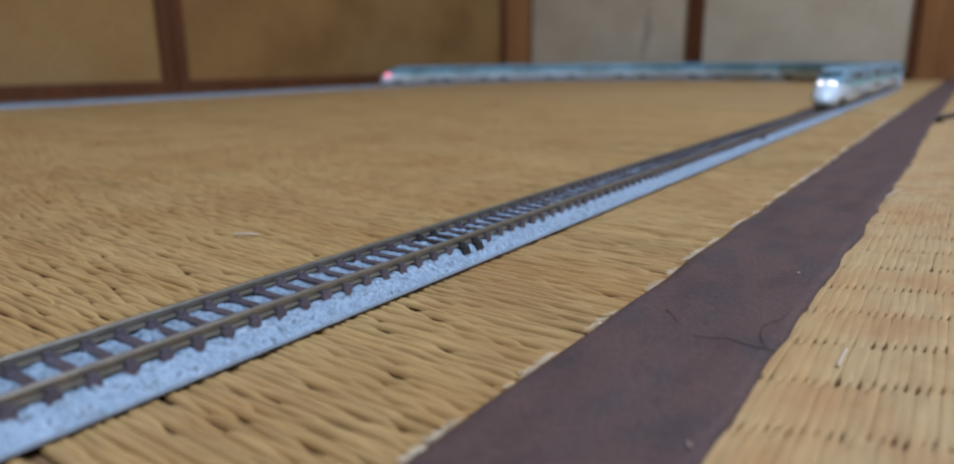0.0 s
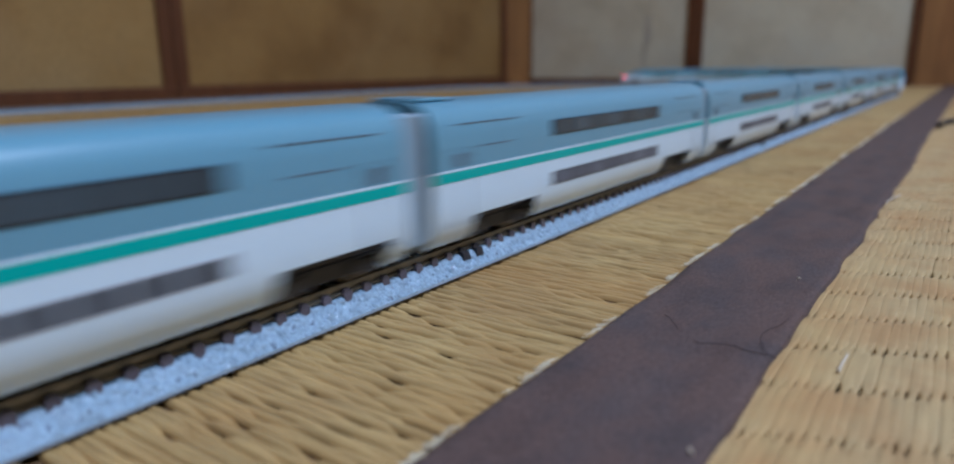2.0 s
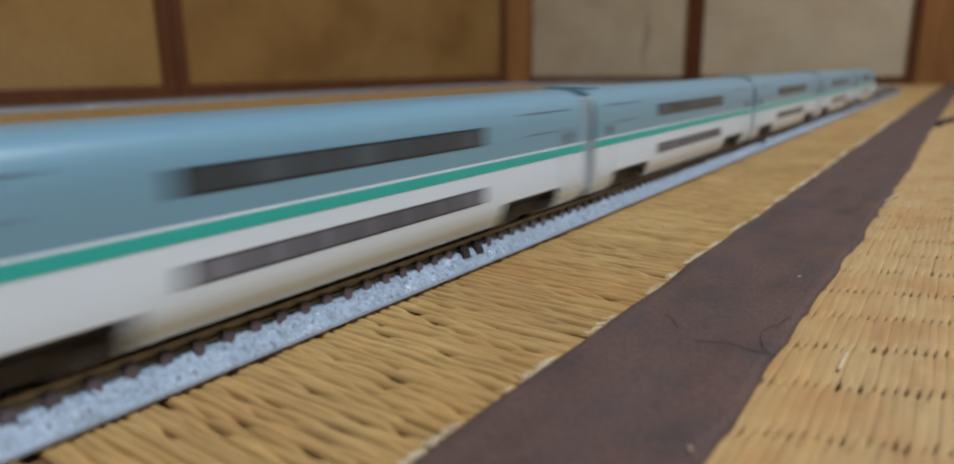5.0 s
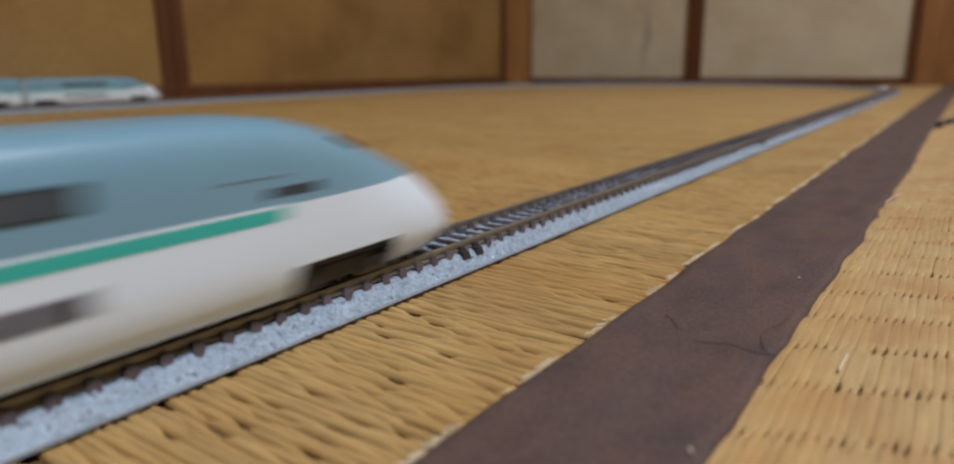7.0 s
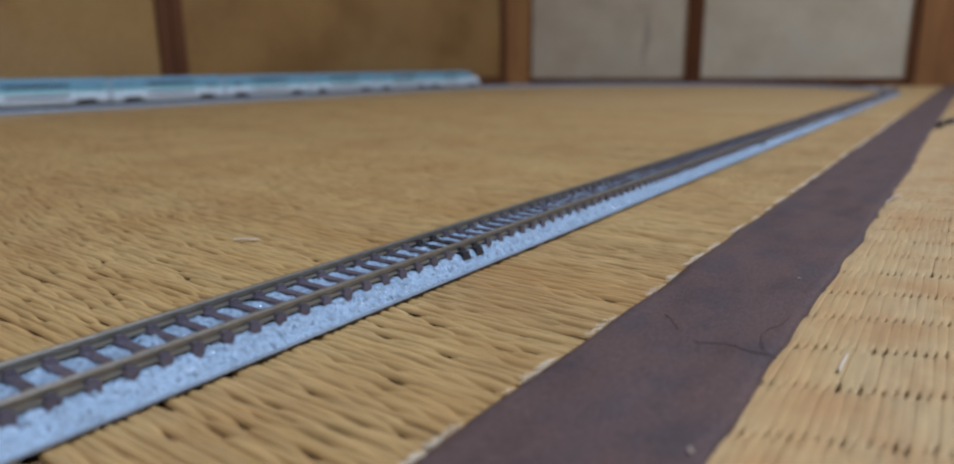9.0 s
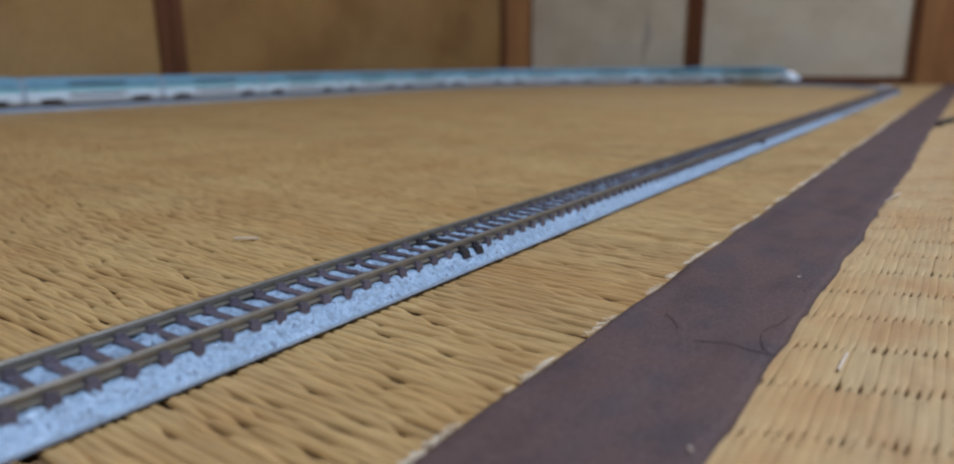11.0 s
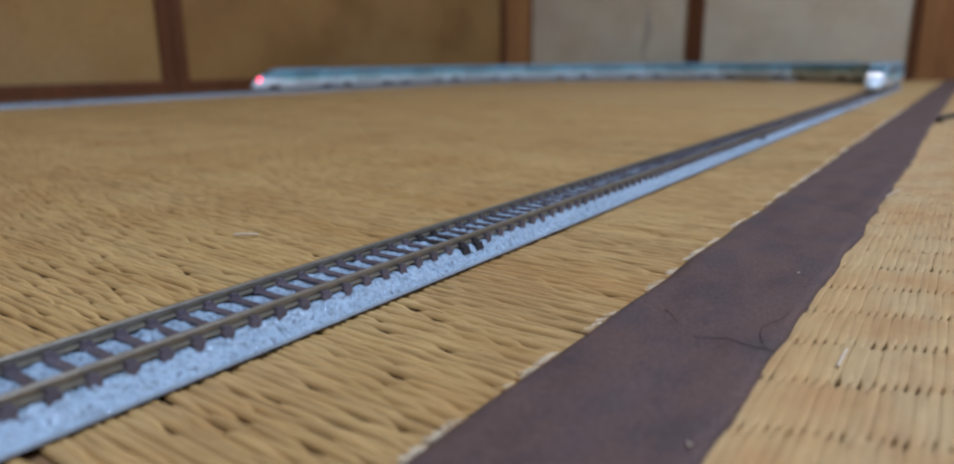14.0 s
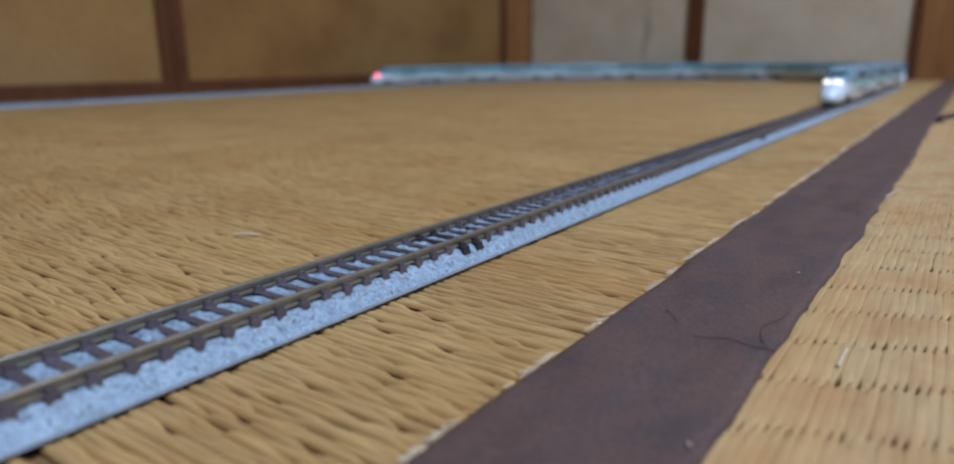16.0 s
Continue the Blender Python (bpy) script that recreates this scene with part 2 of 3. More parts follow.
def strands(parent, material, separate, count, start, pitch, a0, a1, step, warp, along_x, seed, spread, lift, dip, pinch, half, sigma, flat, stagger, widths, loose, puff, skew=0.0):
    """Rush stems side by side over the warp threads, each a rounded strip that dives at the threads."""
    rnd = np.random.RandomState(seed)
    n = int((a1 - a0) / step) + 1
    s = np.linspace(a0, a1, n)
    knots = int((a1 - a0) / warp) + 4
    V, Fc = [], []
    if flat < 0.2:
        sect = np.array([(-1.0, -0.9), (-0.93, -0.06), (-0.5, flat * 0.7), (0.0, flat), (0.5, flat * 0.7), (0.93, -0.06), (1.0, -0.9)])
    else:
        sect = np.array([(-1.0, -0.8), (-0.7, flat * 0.55), (0.0, flat), (0.7, flat * 0.55), (1.0, -0.8)])
    m = len(sect)
    cells = [(k * m + q, k * m + q + 1, k * m + q + 1 + m, k * m + q + m) for k in range(n - 1) for q in range(m - 1)]
    if along_x:
        cells = [c[::-1] for c in cells]
    for i in range(count):
        phase = (s - a0) / warp + (0.5 * (i % 2) if stagger else 0.0) + (rnd.uniform(-0.16, 0.16) if stagger else rnd.uniform(-0.03, 0.03))
        phase = np.maximum(phase - skew * 0.03 * math.tanh((start + i * pitch + 0.01) / 0.03) / warp, 0)
        k0 = phase.astype(int)
        fr = phase - k0
        sm = np.clip((fr - 0.5) / 0.3 + 0.5, 0, 1)
        sm = sm * sm * (3 - 2 * sm)
        near = np.exp(-((fr - 0.5) / sigma) ** 2)
        lat = rnd.normal(0, spread, knots)
        hgt = np.abs(rnd.normal(0, lift, knots))
        sunk = rnd.uniform(0, 1, knots) < loose
        hgt = hgt + sunk * rnd.uniform(0.00025, 0.0006, knots)
        deep = 0.2 + 2.0 * rnd.uniform(0, 1, knots) ** 2.6 if stagger else rnd.uniform(0.45, 1.4, knots)
        wid = half * rnd.uniform(*widths, knots)
        lat_s = lat[k0] * (1 - sm) + lat[k0 + 1] * sm
        h_s = hgt[k0] * (1 - sm) + hgt[k0 + 1] * sm
        w_s = (wid[k0] * (1 - sm) + wid[k0 + 1] * sm) * (1 - pinch * near * np.minimum(deep[k0], 1.15))
        z_s = -h_s - dip * near * deep[k0] - puff * np.exp(-((fr - 0.5) / 0.28) ** 2)
        c0 = start + i * pitch
        pts = np.empty((n, m, 3))
        for q in range(m):
            across = c0 + lat_s + sect[q, 0] * w_s
            pts[:, q, 0] = s if along_x else across
            pts[:, q, 1] = across if along_x else s
            pts[:, q, 2] = z_s + (sect[q, 1] - flat) * half
        pts = pts.reshape(-1, 3).tolist()
        if i < separate:
            mesh_from("rush_stem", pts, cells, material, parent, True)
        else:
            base = len(V)
            V.extend(pts)
            Fc.extend([tuple(base + v for v in c) for c in cells])
    tagged(mesh_from("rush_weave", V, Fc, material, parent, True), "tan dry rush stems", kind="stuff")


mat_a = structure(obj("tatami_mat", sheet_with_recess(WEST, MAT_E - 0.0042, -0.32, NORTH, STRAND, 0.0012, 0.055), [RUSH_FAR, RUSH_UNDER_SHADE]), "tan woven rush straw mat under the model railway", "straw mat")
strands(mat_a, RUSH, 190, int((STRAND[3] - STRAND[2]) / 0.00128), STRAND[2], 0.00128, STRAND[0], BORDER_W + 0.004, 0.0024, 0.0118, True, 3, 0.00021, 0.00018, 0.00050, 0.36, 0.00074, 0.15, 0.26, True, (0.80, 1.10), 0.13, 0.0)

far_weave = (STRAND[3], 1.30)
strands(mat_a, RUSH, 0, int((far_weave[1] - far_weave[0]) / 0.0033), far_weave[0], 0.0033, STRAND[0], BORDER_W + 0.004, 0.006, 0.0118, True, 13, 0.0002, 0.0001, 0.0002, 0.2, 0.0019, 0.2, 0.30, False, (0.9, 1.15), 0.1, -0.0002)

STRAND_R = (MAT_E - 0.0030, 0.17, 0.0390, 0.66)
mat_b = structure(obj("tatami_mat", sheet_with_recess(MAT_E - 0.0034, EAST, -0.32, NORTH, STRAND_R, 0.0015, 0.055), [RUSH_FAR, RUSH_UNDER_SHADE]), "tan woven rush straw mat with pinched weave rows", "straw mat")
strands(mat_b, RUSH_Y, 70, int((STRAND_R[1] - STRAND_R[0]) / 0.00122), STRAND_R[0] + 0.0006, 0.00122, STRAND_R[2], STRAND_R[3], 0.0010, 0.0150, False, 5, 0.00009, 0.00001, 0.00026, 0.56, 0.00080, 0.100, 0.03, False, (1.0, 1.16), 0.0, 0.00014, 0.45)
mat_c = structure(obj("tatami_mat", box(WEST, EAST, SOUTH, -0.322, -0.055, -0.0001), RUSH_FAR), "tan woven rush straw mat", "straw mat")


def border_strip():
    nx, ny = 22, 420
    y0, y1 = -0.318, NORTH - 0.002
    V, Fc = [], []
    for j in range(ny + 1):
        t = j / ny
        y = y0 + (y1 - y0) * t ** 1.3
        le = BORDER_W + 0.0007 * noise.noise((0, y * 55, 1)) + 0.0006 * noise.noise((3, y * 16, 1))
        re = MAT_E + 0.0009 * noise.noise((5, y * 60, 2)) + 0.0009 * noise.noise((7, y * 20, 2)) - 0.0006 * math.exp(-((y - 0.05) / 0.06) ** 2) + 0.0012 * math.exp(-((y - 0.30) / 0.09) ** 2)
        for i in range(nx + 1):
            f = 0.5 - 0.5 * math.cos(math.pi * i / nx)
            x = le + (re - le) * f
            edge = min(1.0, min(f * 12, (1 - f) * 22))
            z = 0.0010 * math.sin(edge * math.pi / 2) ** 0.6 + 0.00010 * noise.noise((x * 150, y * 70, 0)) * edge + 0.0001
            if i in (0, nx):
                z = -0.0004
            V.append((x, y, z))
    for j in range(ny):
        for i in range(nx):
            a = j * (nx + 1) + i
            Fc.append((a, a + 1, a + nx + 2, a + nx + 1))
    return V, Fc


v, fcs = border_strip()
tagged(mesh_from("border_cloth", v, fcs, CLOTH, mat_a, True), "dark purple-brown woven cloth edging")


def fray():
    rnd = random.Random(8)
    V, Fc = [], []
    for k in range(2600):
        y = 0.02 + 0.62 * rnd.random() ** 1.5
        if noise.noise((2, y * 90, 7)) < -0.05 + 0.25 * rnd.random():
            continue
        le = BORDER_W + 0.0007 * noise.noise((0, y * 55, 1)) + 0.0006 * noise.noise((3, y * 16, 1))
        ln, w = rnd.uniform(0.0005, 0.0020), rnd.uniform(0.00004, 0.00010)
        x0, z0 = le - ln * 0.8, rnd.uniform(0.00005, 0.0002)
        x1, z1, dy = le + 0.0003, 0.0006 + rnd.uniform(0, 0.0003), rnd.uniform(-0.0005, 0.0005)
        b = len(V)
        V += [(x0, y - w, z0), (x0, y + w, z0), (x0, y, z0 + w * 1.5), (x1, y + dy - w, z1), (x1, y + dy + w, z1), (x1, y + dy, z1 + w * 1.5)]
        Fc += [(b, b + 1, b + 4, b + 3), (b + 1, b + 2, b + 5, b + 4), (b + 2, b, b + 3, b + 5), (b, b + 2, b + 1), (b + 3, b + 4, b + 5)]
    tagged(mesh_from("frayed_ends", V, Fc, FRAY, mat_a), "pale frayed fibre ends along the cloth edging", kind="stuff")


fray()


def wall(name, x0, x1, y0, y1, z0, z1, material, label):
    return structure(obj(name, box(x0, x1, y0, y1, z0, z1), material), label, "wall")


LINTEL = 1.80
wall("wall_west", WEST - 0.14, WEST - 0.03, SOUTH, NORTH + 0.14, -0.055, TOP, PLASTER, "beige plaster wall behind the sliding doors")
wall("wall_north", WEST - 0.03, EAST, NORTH + 0.03, NORTH + 0.14, -0.055, TOP, PLASTER, "beige plaster wall behind the sliding doors")
wall("wall_east", EAST, EAST + 0.12, SOUTH, NORTH + 0.14, -0.055, TOP, PLASTER, "plain beige plaster wall")
wall("wall_south", WEST - 0.14, EAST + 0.12, SOUTH - 0.12, SOUTH, -0.055, TOP, PLASTER, "plain beige plaster wall")
structure(obj("ceiling", box(WEST - 0.14, EAST + 0.12, SOUTH - 0.12, NORTH + 0.14, TOP, TOP + 0.08), CEILING_WOOD), "pale wooden board ceiling", "ceiling")
wall("wall_upper_west", WEST - 0.03, WEST - 0.004, SOUTH, NORTH, LINTEL + 0.03, TOP, PLASTER, "beige plaster above the sliding doors")
wall("wall_upper_north", WEST - 0.03, EAST, NORTH + 0.004, NORTH + 0.03, LINTEL + 0.03, TOP, PLASTER, "beige plaster above the sliding doors")


def door_panel(name, length, paper, bottom, stile_a, stile_b, label):
    """A paper sliding door along +x, its face towards -y, with a lacquered wooden frame."""
    e = empty(name)
    part("paper_panel", box(stile_a, length - stile_b, 0.005, 0.016, bottom, LINTEL - 0.02), paper, e)
    part("bottom_rail", box(0, length, -0.003, 0.02, 0.0, bottom, 0.0015), FRAME_WOOD, e)
    part("top_rail", box(0, length, -0.003, 0.02, LINTEL - 0.02, LINTEL, 0.0015), FRAME_WOOD, e)
    if stile_a:
        part("stile", box(0, stile_a, -0.002, 0.02, bottom, LINTEL - 0.02, 0.0015), FRAME_WOOD, e)
    if stile_b:
        part("stile", box(length - stile_b, length, -0.002, 0.02, bottom, LINTEL - 0.02, 0.0015), FRAME_WOOD, e)
    return tagged(e, label, "sliding door", group="paper sliding doors")


BROWN = "sliding door of darker golden-tan paper in a dark brown frame"
GOLD = "sliding door of golden-tan paper in a dark brown frame"
GREY = "sliding door of stained grey-beige paper in a dark frame"
for y0, y1, sa, sb in ((0.553, 1.398, 0.0185, 0.02), (-0.36, 0.552, 0.02, 0.0185), (-1.28, -0.361, 0.02, 0.02), (-2.098, -1.281, 0.02, 0.02)):
    near_corner = y0 > 0.5
    d = door_panel("sliding_door", y1 - y0, PAPER_BROWN if near_corner else PAPER_GOLD, 0.020, sa, sb, BROWN if near_corner else GOLD)
    d.matrix_basis = pose(WEST, y0, 0.0, 0, 0, 90)
grey_doors = []
for x0, x1, sa, sb in ((WEST + 0.002, -0.4995, 0.004, 0.0165), (-0.4985, -0.094, 0.0165, 0.011)):
    d = door_panel("sliding_door", x1 - x0, PAPER_GREY, 0.014, sa, sb, GREY)
    d.matrix_basis = pose(x0, NORTH, 0.0)
    grey_doors.append(d)


def stain(door, x0, z0, wide, tall, seed):
    rnd = random.Random(seed)
    bm = bmesh.new()
    ring_v = []
    for k in range(26):
        a = 2 * math.pi * k / 26
        r = 0.65 + 0.5 * rnd.random()
        ring_v.append(bm.verts.new((x0 + wide * r * math.cos(a), 0.0047, z0 + tall * r * math.sin(a))))
    bm.faces.new(ring_v)
    bmesh.ops.recalc_face_normals(bm, faces=bm.faces)
    part("stain", bm, STAIN, door, "faint grey mildew stain")


for x0, z0, w, h, sd in ((0.302, 0.110, 0.009, 0.045, 2), (0.295, 0.065, 0.006, 0.028, 7)):
    stain(grey_doors[0], x0, z0, w, h, sd)
post = obj("corner_post", box(WEST - 0.028, WEST + 0.003, 1.40, NORTH + 0.028, -0.004, TOP - 0.002, 0.003), POST_WOOD)
structure(post, "square brown wooden corner post", "post")
structure(obj("door_post", box(-0.0925, 0.06, NORTH - 0.006, NORTH + 0.028, -0.004, TOP - 0.002, 0.003), POST_WOOD), "wide brown wooden post with visible grain", "post")
wall("wall_side_north", 0.061, EAST, NORTH + 0.002, NORTH + 0.029, -0.004, LINTEL + 0.029, PLASTER, "plain beige plaster wall beside the post")

# the lamp of the room
lamp = empty("ceiling_lamp", (LAMP_AT[0], LAMP_AT[1], 0))
bm = bmesh.new()
bmesh.ops.create_cone(bm, cap_ends=True, segments=40, radius1=0.26, radius2=0.22, depth=0.09, matrix=Matrix.Translation((0, 0, LAMP_AT[2] + 0.055)))
part("diffuser", bm, LAMP_SHADE, lamp)
bm = bmesh.new()
bmesh.ops.create_cone(bm, cap_ends=True, segments=12, radius1=0.012, radius2=0.012, depth=TOP - LAMP_AT[2] - 0.1, matrix=Matrix.Translation((0, 0, (TOP + LAMP_AT[2] + 0.1) / 2)))
part("stem", bm, POST_WOOD, lamp)
tagged(lamp, "white round ceiling lamp, switched on", "ceiling lamp")


# ---- the model railway track ----
BASE_HALF, SHOULDER_Z, TOP_HALF, TOP_Z = 0.0096, 0.0010, 0.0069, 0.0038
GAUGE = 0.0102
PITCH = 0.00452


def roadbed_mesh(length, radius, step):
    """Moulded ballast bed along +y (straight) or bending to the left about (-radius, 0)."""
    prof = [(-BASE_HALF + 0.0012, 0.0), (-BASE_HALF + 0.0012, 0.0005), (-BASE_HALF, 0.0005), (-BASE_HALF, SHOULDER_Z)]
    k = 6
    for i in range(1, k):
        f = i / k
        prof.append((-BASE_HALF + (BASE_HALF - TOP_HALF) * f, SHOULDER_Z + (TOP_Z - SHOULDER_Z) * f))
    for i in range(13):
        prof.append((-TOP_HALF + 2 * TOP_HALF * i / 12, TOP_Z))
    prof += [(-x, z) for x, z in reversed(prof[:3 + k])]
    n = max(2, int(length / step))
    V, Fc = [], []
    m = len(prof)
    for j in range(n + 1):
        s = length * j / n
        for i, (x, z) in enumerate(prof):
            rough = 4 <= i < m - 4
            dz = 0.00060 * noise.noise((x * 1000, s * 1000, 3)) + 0.00026 * noise.noise((x * 3300, s * 3300, 5)) if rough else 0
            dx = 0.0002 * noise.noise((x * 1500, s * 1500, 9)) if rough else 0
            if radius:
                a = s / radius
                V.append(((radius + x + dx) * math.cos(a) - radius, (radius + x + dx) * math.sin(a), z + dz))
            else:
                V.append((x + dx, s, z + dz))
    for j in range(n):
        for i in range(m - 1):
            a = j * m + i
            Fc.append((a, a + 1, a + m + 1, a + m))
    Fc.append(tuple(range(m)))
    Fc.append(tuple(reversed(range(n * m, n * m + m))))
    me = bpy.data.meshes.new("roadbed")
    me.from_pydata(V, [], Fc)
    me.materials.append(BALLAST)
    me.materials.append(ROADBED_EDGE)
    for p in me.polygons:
        col = p.index % (m - 1)
        if p.index < n * (m - 1) and col in (0, 1, 2, m - 4, m - 3, m - 2):
            p.material_index = 1
    return me


RAIL_FOOT = 0.0042
RAIL_SECT = [(-0.00105, 0.0), (-0.00105, 0.00022), (-0.0003, 0.00038), (-0.0003, 0.0006), (-0.00048, 0.00075), (-0.00048, 0.00148), (-0.00034, 0.0016),
             (0.00034, 0.0016), (0.00048, 0.00148), (0.00048, 0.00075), (0.0003, 0.0006), (0.0003, 0.00038), (0.00105, 0.00022), (0.00105, 0.0)]


def rail_mesh(offset, length, radius):
    n = 1 if not radius else 24
    V, Fc = [], []
    m = len(RAIL_SECT)
    z0 = RAIL_FOOT
    for j in range(n + 1):
        s = 0.00003 + (length - 0.00006) * j / n
        for x, z in RAIL_SECT:
            x = x + offset
            if radius:
                a = s / radius
                V.append(((radius + x) * math.cos(a) - radius, (radius + x) * math.sin(a), z0 + z))
            else:
                V.append((x, s, z0 + z))
    for j in range(n):
        for i in range(m):
            a, b = j * m + i, j * m + (i + 1) % m
            Fc.append((a, b, b + m, a + m))
    Fc += [tuple(range(m)), tuple(reversed(range(n * m, n * m + m)))]
    me = bpy.data.meshes.new("rail")
    me.from_pydata(V, [], Fc)
    me.materials.append(RAIL)
    return me


def sleeper_mesh(material, half, wide):
    """A sleeper with tapered ends and a clip on either side of both rails."""
    bm = box(-half, half, -wide, wide, 0.0026, RAIL_FOOT, 0.0)
    for v in bm.verts:
        if v.co.z < 0.003:
            v.co.x *= 1.05
        elif abs(v.co.x) > half * 0.9:
            v.co.y *= 0.8
    for sx in (-1, 1):
        for off in (-0.00105, 0.00105):
            c = sx * (GAUGE / 2 + 0.00045) + off
            n = len(bm.verts)
            box(c - 0.0006, c + 0.0006, -0.00105, 0.00105, RAIL_FOOT - 0.0002, RAIL_FOOT + 0.0008, 0.0, bm)
            bm.verts.ensure_lookup_table()
            for v in list(bm.verts)[n:]:
                if v.co.z > RAIL_FOOT:
                    v.co.y *= 0.5
                    v.co.x = c + (v.co.x - c) * 0.6
    me = bpy.data.meshes.new("sleeper")
    bm.to_mesh(me)
    bm.free()
    me.materials.append(material)
    return me


SLEEPER_ME, SLEEPER_JOINT_ME = sleeper_mesh(SLEEPER, 0.0071, 0.00095), sleeper_mesh(SLEEPER_DARK, 0.0078, 0.0012)


def section_kit(length, radius, step):
    beds = roadbed_mesh(length, radius, step)
    rails = [rail_mesh(sx * (GAUGE / 2 + 0.00045), length, radius) for sx in (-1, 1)]
    return length, radius, beds, rails


def track_section(kit, at):
    length, radius, bed, rails = kit
    e = empty("track_section")
    share("roadbed", bed, e)
    for me in rails:
        share("rail", me, e)
    n = int(round(length / PITCH))
    for i in range(n):
        s = (i + 0.5) * length / n
        me = SLEEPER_JOINT_ME if i in (0, n - 1) else SLEEPER_ME
        if radius:
            a = s / radius
            share("sleeper", me, e, (radius * math.cos(a) - radius, radius * math.sin(a), 0), a)
        else:
            share("sleeper", me, e, (0, s, 0))
    e.matrix_basis = at
    shape = "curved" if radius else "straight"
    return tagged(e, shape + " grey plastic railway track with brown sleepers on the mat", "track", "track sections")


JOINT = 0.1085
SHORT, LONG = JOINT + B, (F - JOINT) / 4
kit_short, kit_long, kit_far = section_kit(SHORT, 0, 0.0006), section_kit(LONG, 0, 0.0006), section_kit(LONG, 0, 0.003)
kit_side = section_kit(FAR_LEN / 5, 0, 0.003)
kit_curve, kit_back = section_kit(ARC / 4, RR, 0.0025), section_kit(ARC_B / 4, RB, 0.0025)
track_section(kit_short, pose(XC, -B, 0))
for k in range(4):
    track_section(kit_long if k < 2 else kit_far, pose(XC, JOINT + k * LONG, 0))
for k in range(5):
    d = k * FAR_LEN / 5
    track_section(kit_side, pose(XC - 2 * RR + SA * d, F - CA * d, 0, 0, 0, 180 + math.degrees(math.atan(SLANT))))
for k in range(4):
    a = 45 * k
    track_section(kit_curve, pose(XM + RR * math.cos(radians(a)), F + RR * math.sin(radians(a)), 0, 0, 0, a))
    a += 180
    track_section(kit_back, pose(XC - RB + RB * math.cos(radians(a)), -B + RB * math.sin(radians(a)), 0, 0, 0, a))


# ---- the model train ----
MM = 0.001
SKIRT_Z, ROOF_Z, BOUND_Z = 1.4, 28.5, 15.7
# half profile, lower then upper: outward distance and height, in millimetres above the rail
LOWER = [(8.0, 1.4), (9.1, 2.6), (9.8, 4.4), (10.3, 6.4), (10.4, 9.0), (10.4, 11.0), (10.4, 13.0), (10.4, 14.4), (10.4, 15.7)]
UPPER = [(10.4, 15.7), (10.3, 19.0), (10.1, 22.0), (9.75, 24.2), (9.1, 25.9), (8.1, 27.1), (6.6, 27.9), (4.4, 28.35), (2.0, 28.5), (0.0, 28.5)]
NOSE = [(2.6, 1.6, 4.2, 6.0), (3.3, 3.5, 3.3, 7.5), (4.8, 5.3, 2.6, 9.4), (7.0, 6.7, 2.1, 11.6), (10.0, 7.9, 1.8, 14.0), (13.5, 8.7, 1.5, 16.3), (18.0, 9.3, 1.4, 18.5), (24.0, 9.8, 1.4, 20.9),
        (30.0, 10.1, 1.4, 23.5), (36.0, 10.3, 1.4, 25.7), (43.0, 10.4, 1.4, 27.4), (51.0, 10.4, 1.4, 28.3), (60.0, 10.4, 1.4, 28.5)]


def nose_at(d):
    for (d0, *p), (d1, *q) in zip(NOSE, NOSE[1:]):
        if d <= d1:
            f = (d - d0) / (d1 - d0)
            return [a + (b - a) * f for a, b in zip(p, q)]
    return [10.4, SKIRT_Z, ROOF_Z]


def ring(d):
    """Half section d millimetres behind the nose: the lower points, then the upper ones."""
    w, zb, zt = nose_at(d)
    bound = min(BOUND_Z + 0.4 * max(0.0, 1 - d / 50), zb + (zt - zb) * 0.90)
    low = [(x / 10.4 * w, zb + (z - SKIRT_Z) / (BOUND_Z - SKIRT_Z) * (bound - zb)) for x, z in LOWER]
    up = [(x / 10.4 * w, bound + (z - BOUND_Z) / (ROOF_Z - BOUND_Z) * (zt - bound)) for x, z in UPPER]
    e = max(0.0, min(1.0, 1 - (d - 12) / 34)) ** 1.3

    def rounded(x, z):
        f = min(1.0, (z - zb) / (zt - zb))
        oval = w * (max(0.0, 1 - ((f - 0.3) / 0.7) ** 2.2) ** 0.5 if f > 0.3 else 1 - 0.3 * ((0.3 - f) / 0.3) ** 2)
        return x + (min(oval, w) - x) * e, z
    up = [rounded(x, z) for x, z in up]
    up[-1] = (0.0, up[-1][1])
    return [rounded(x, z) for x, z in low], up


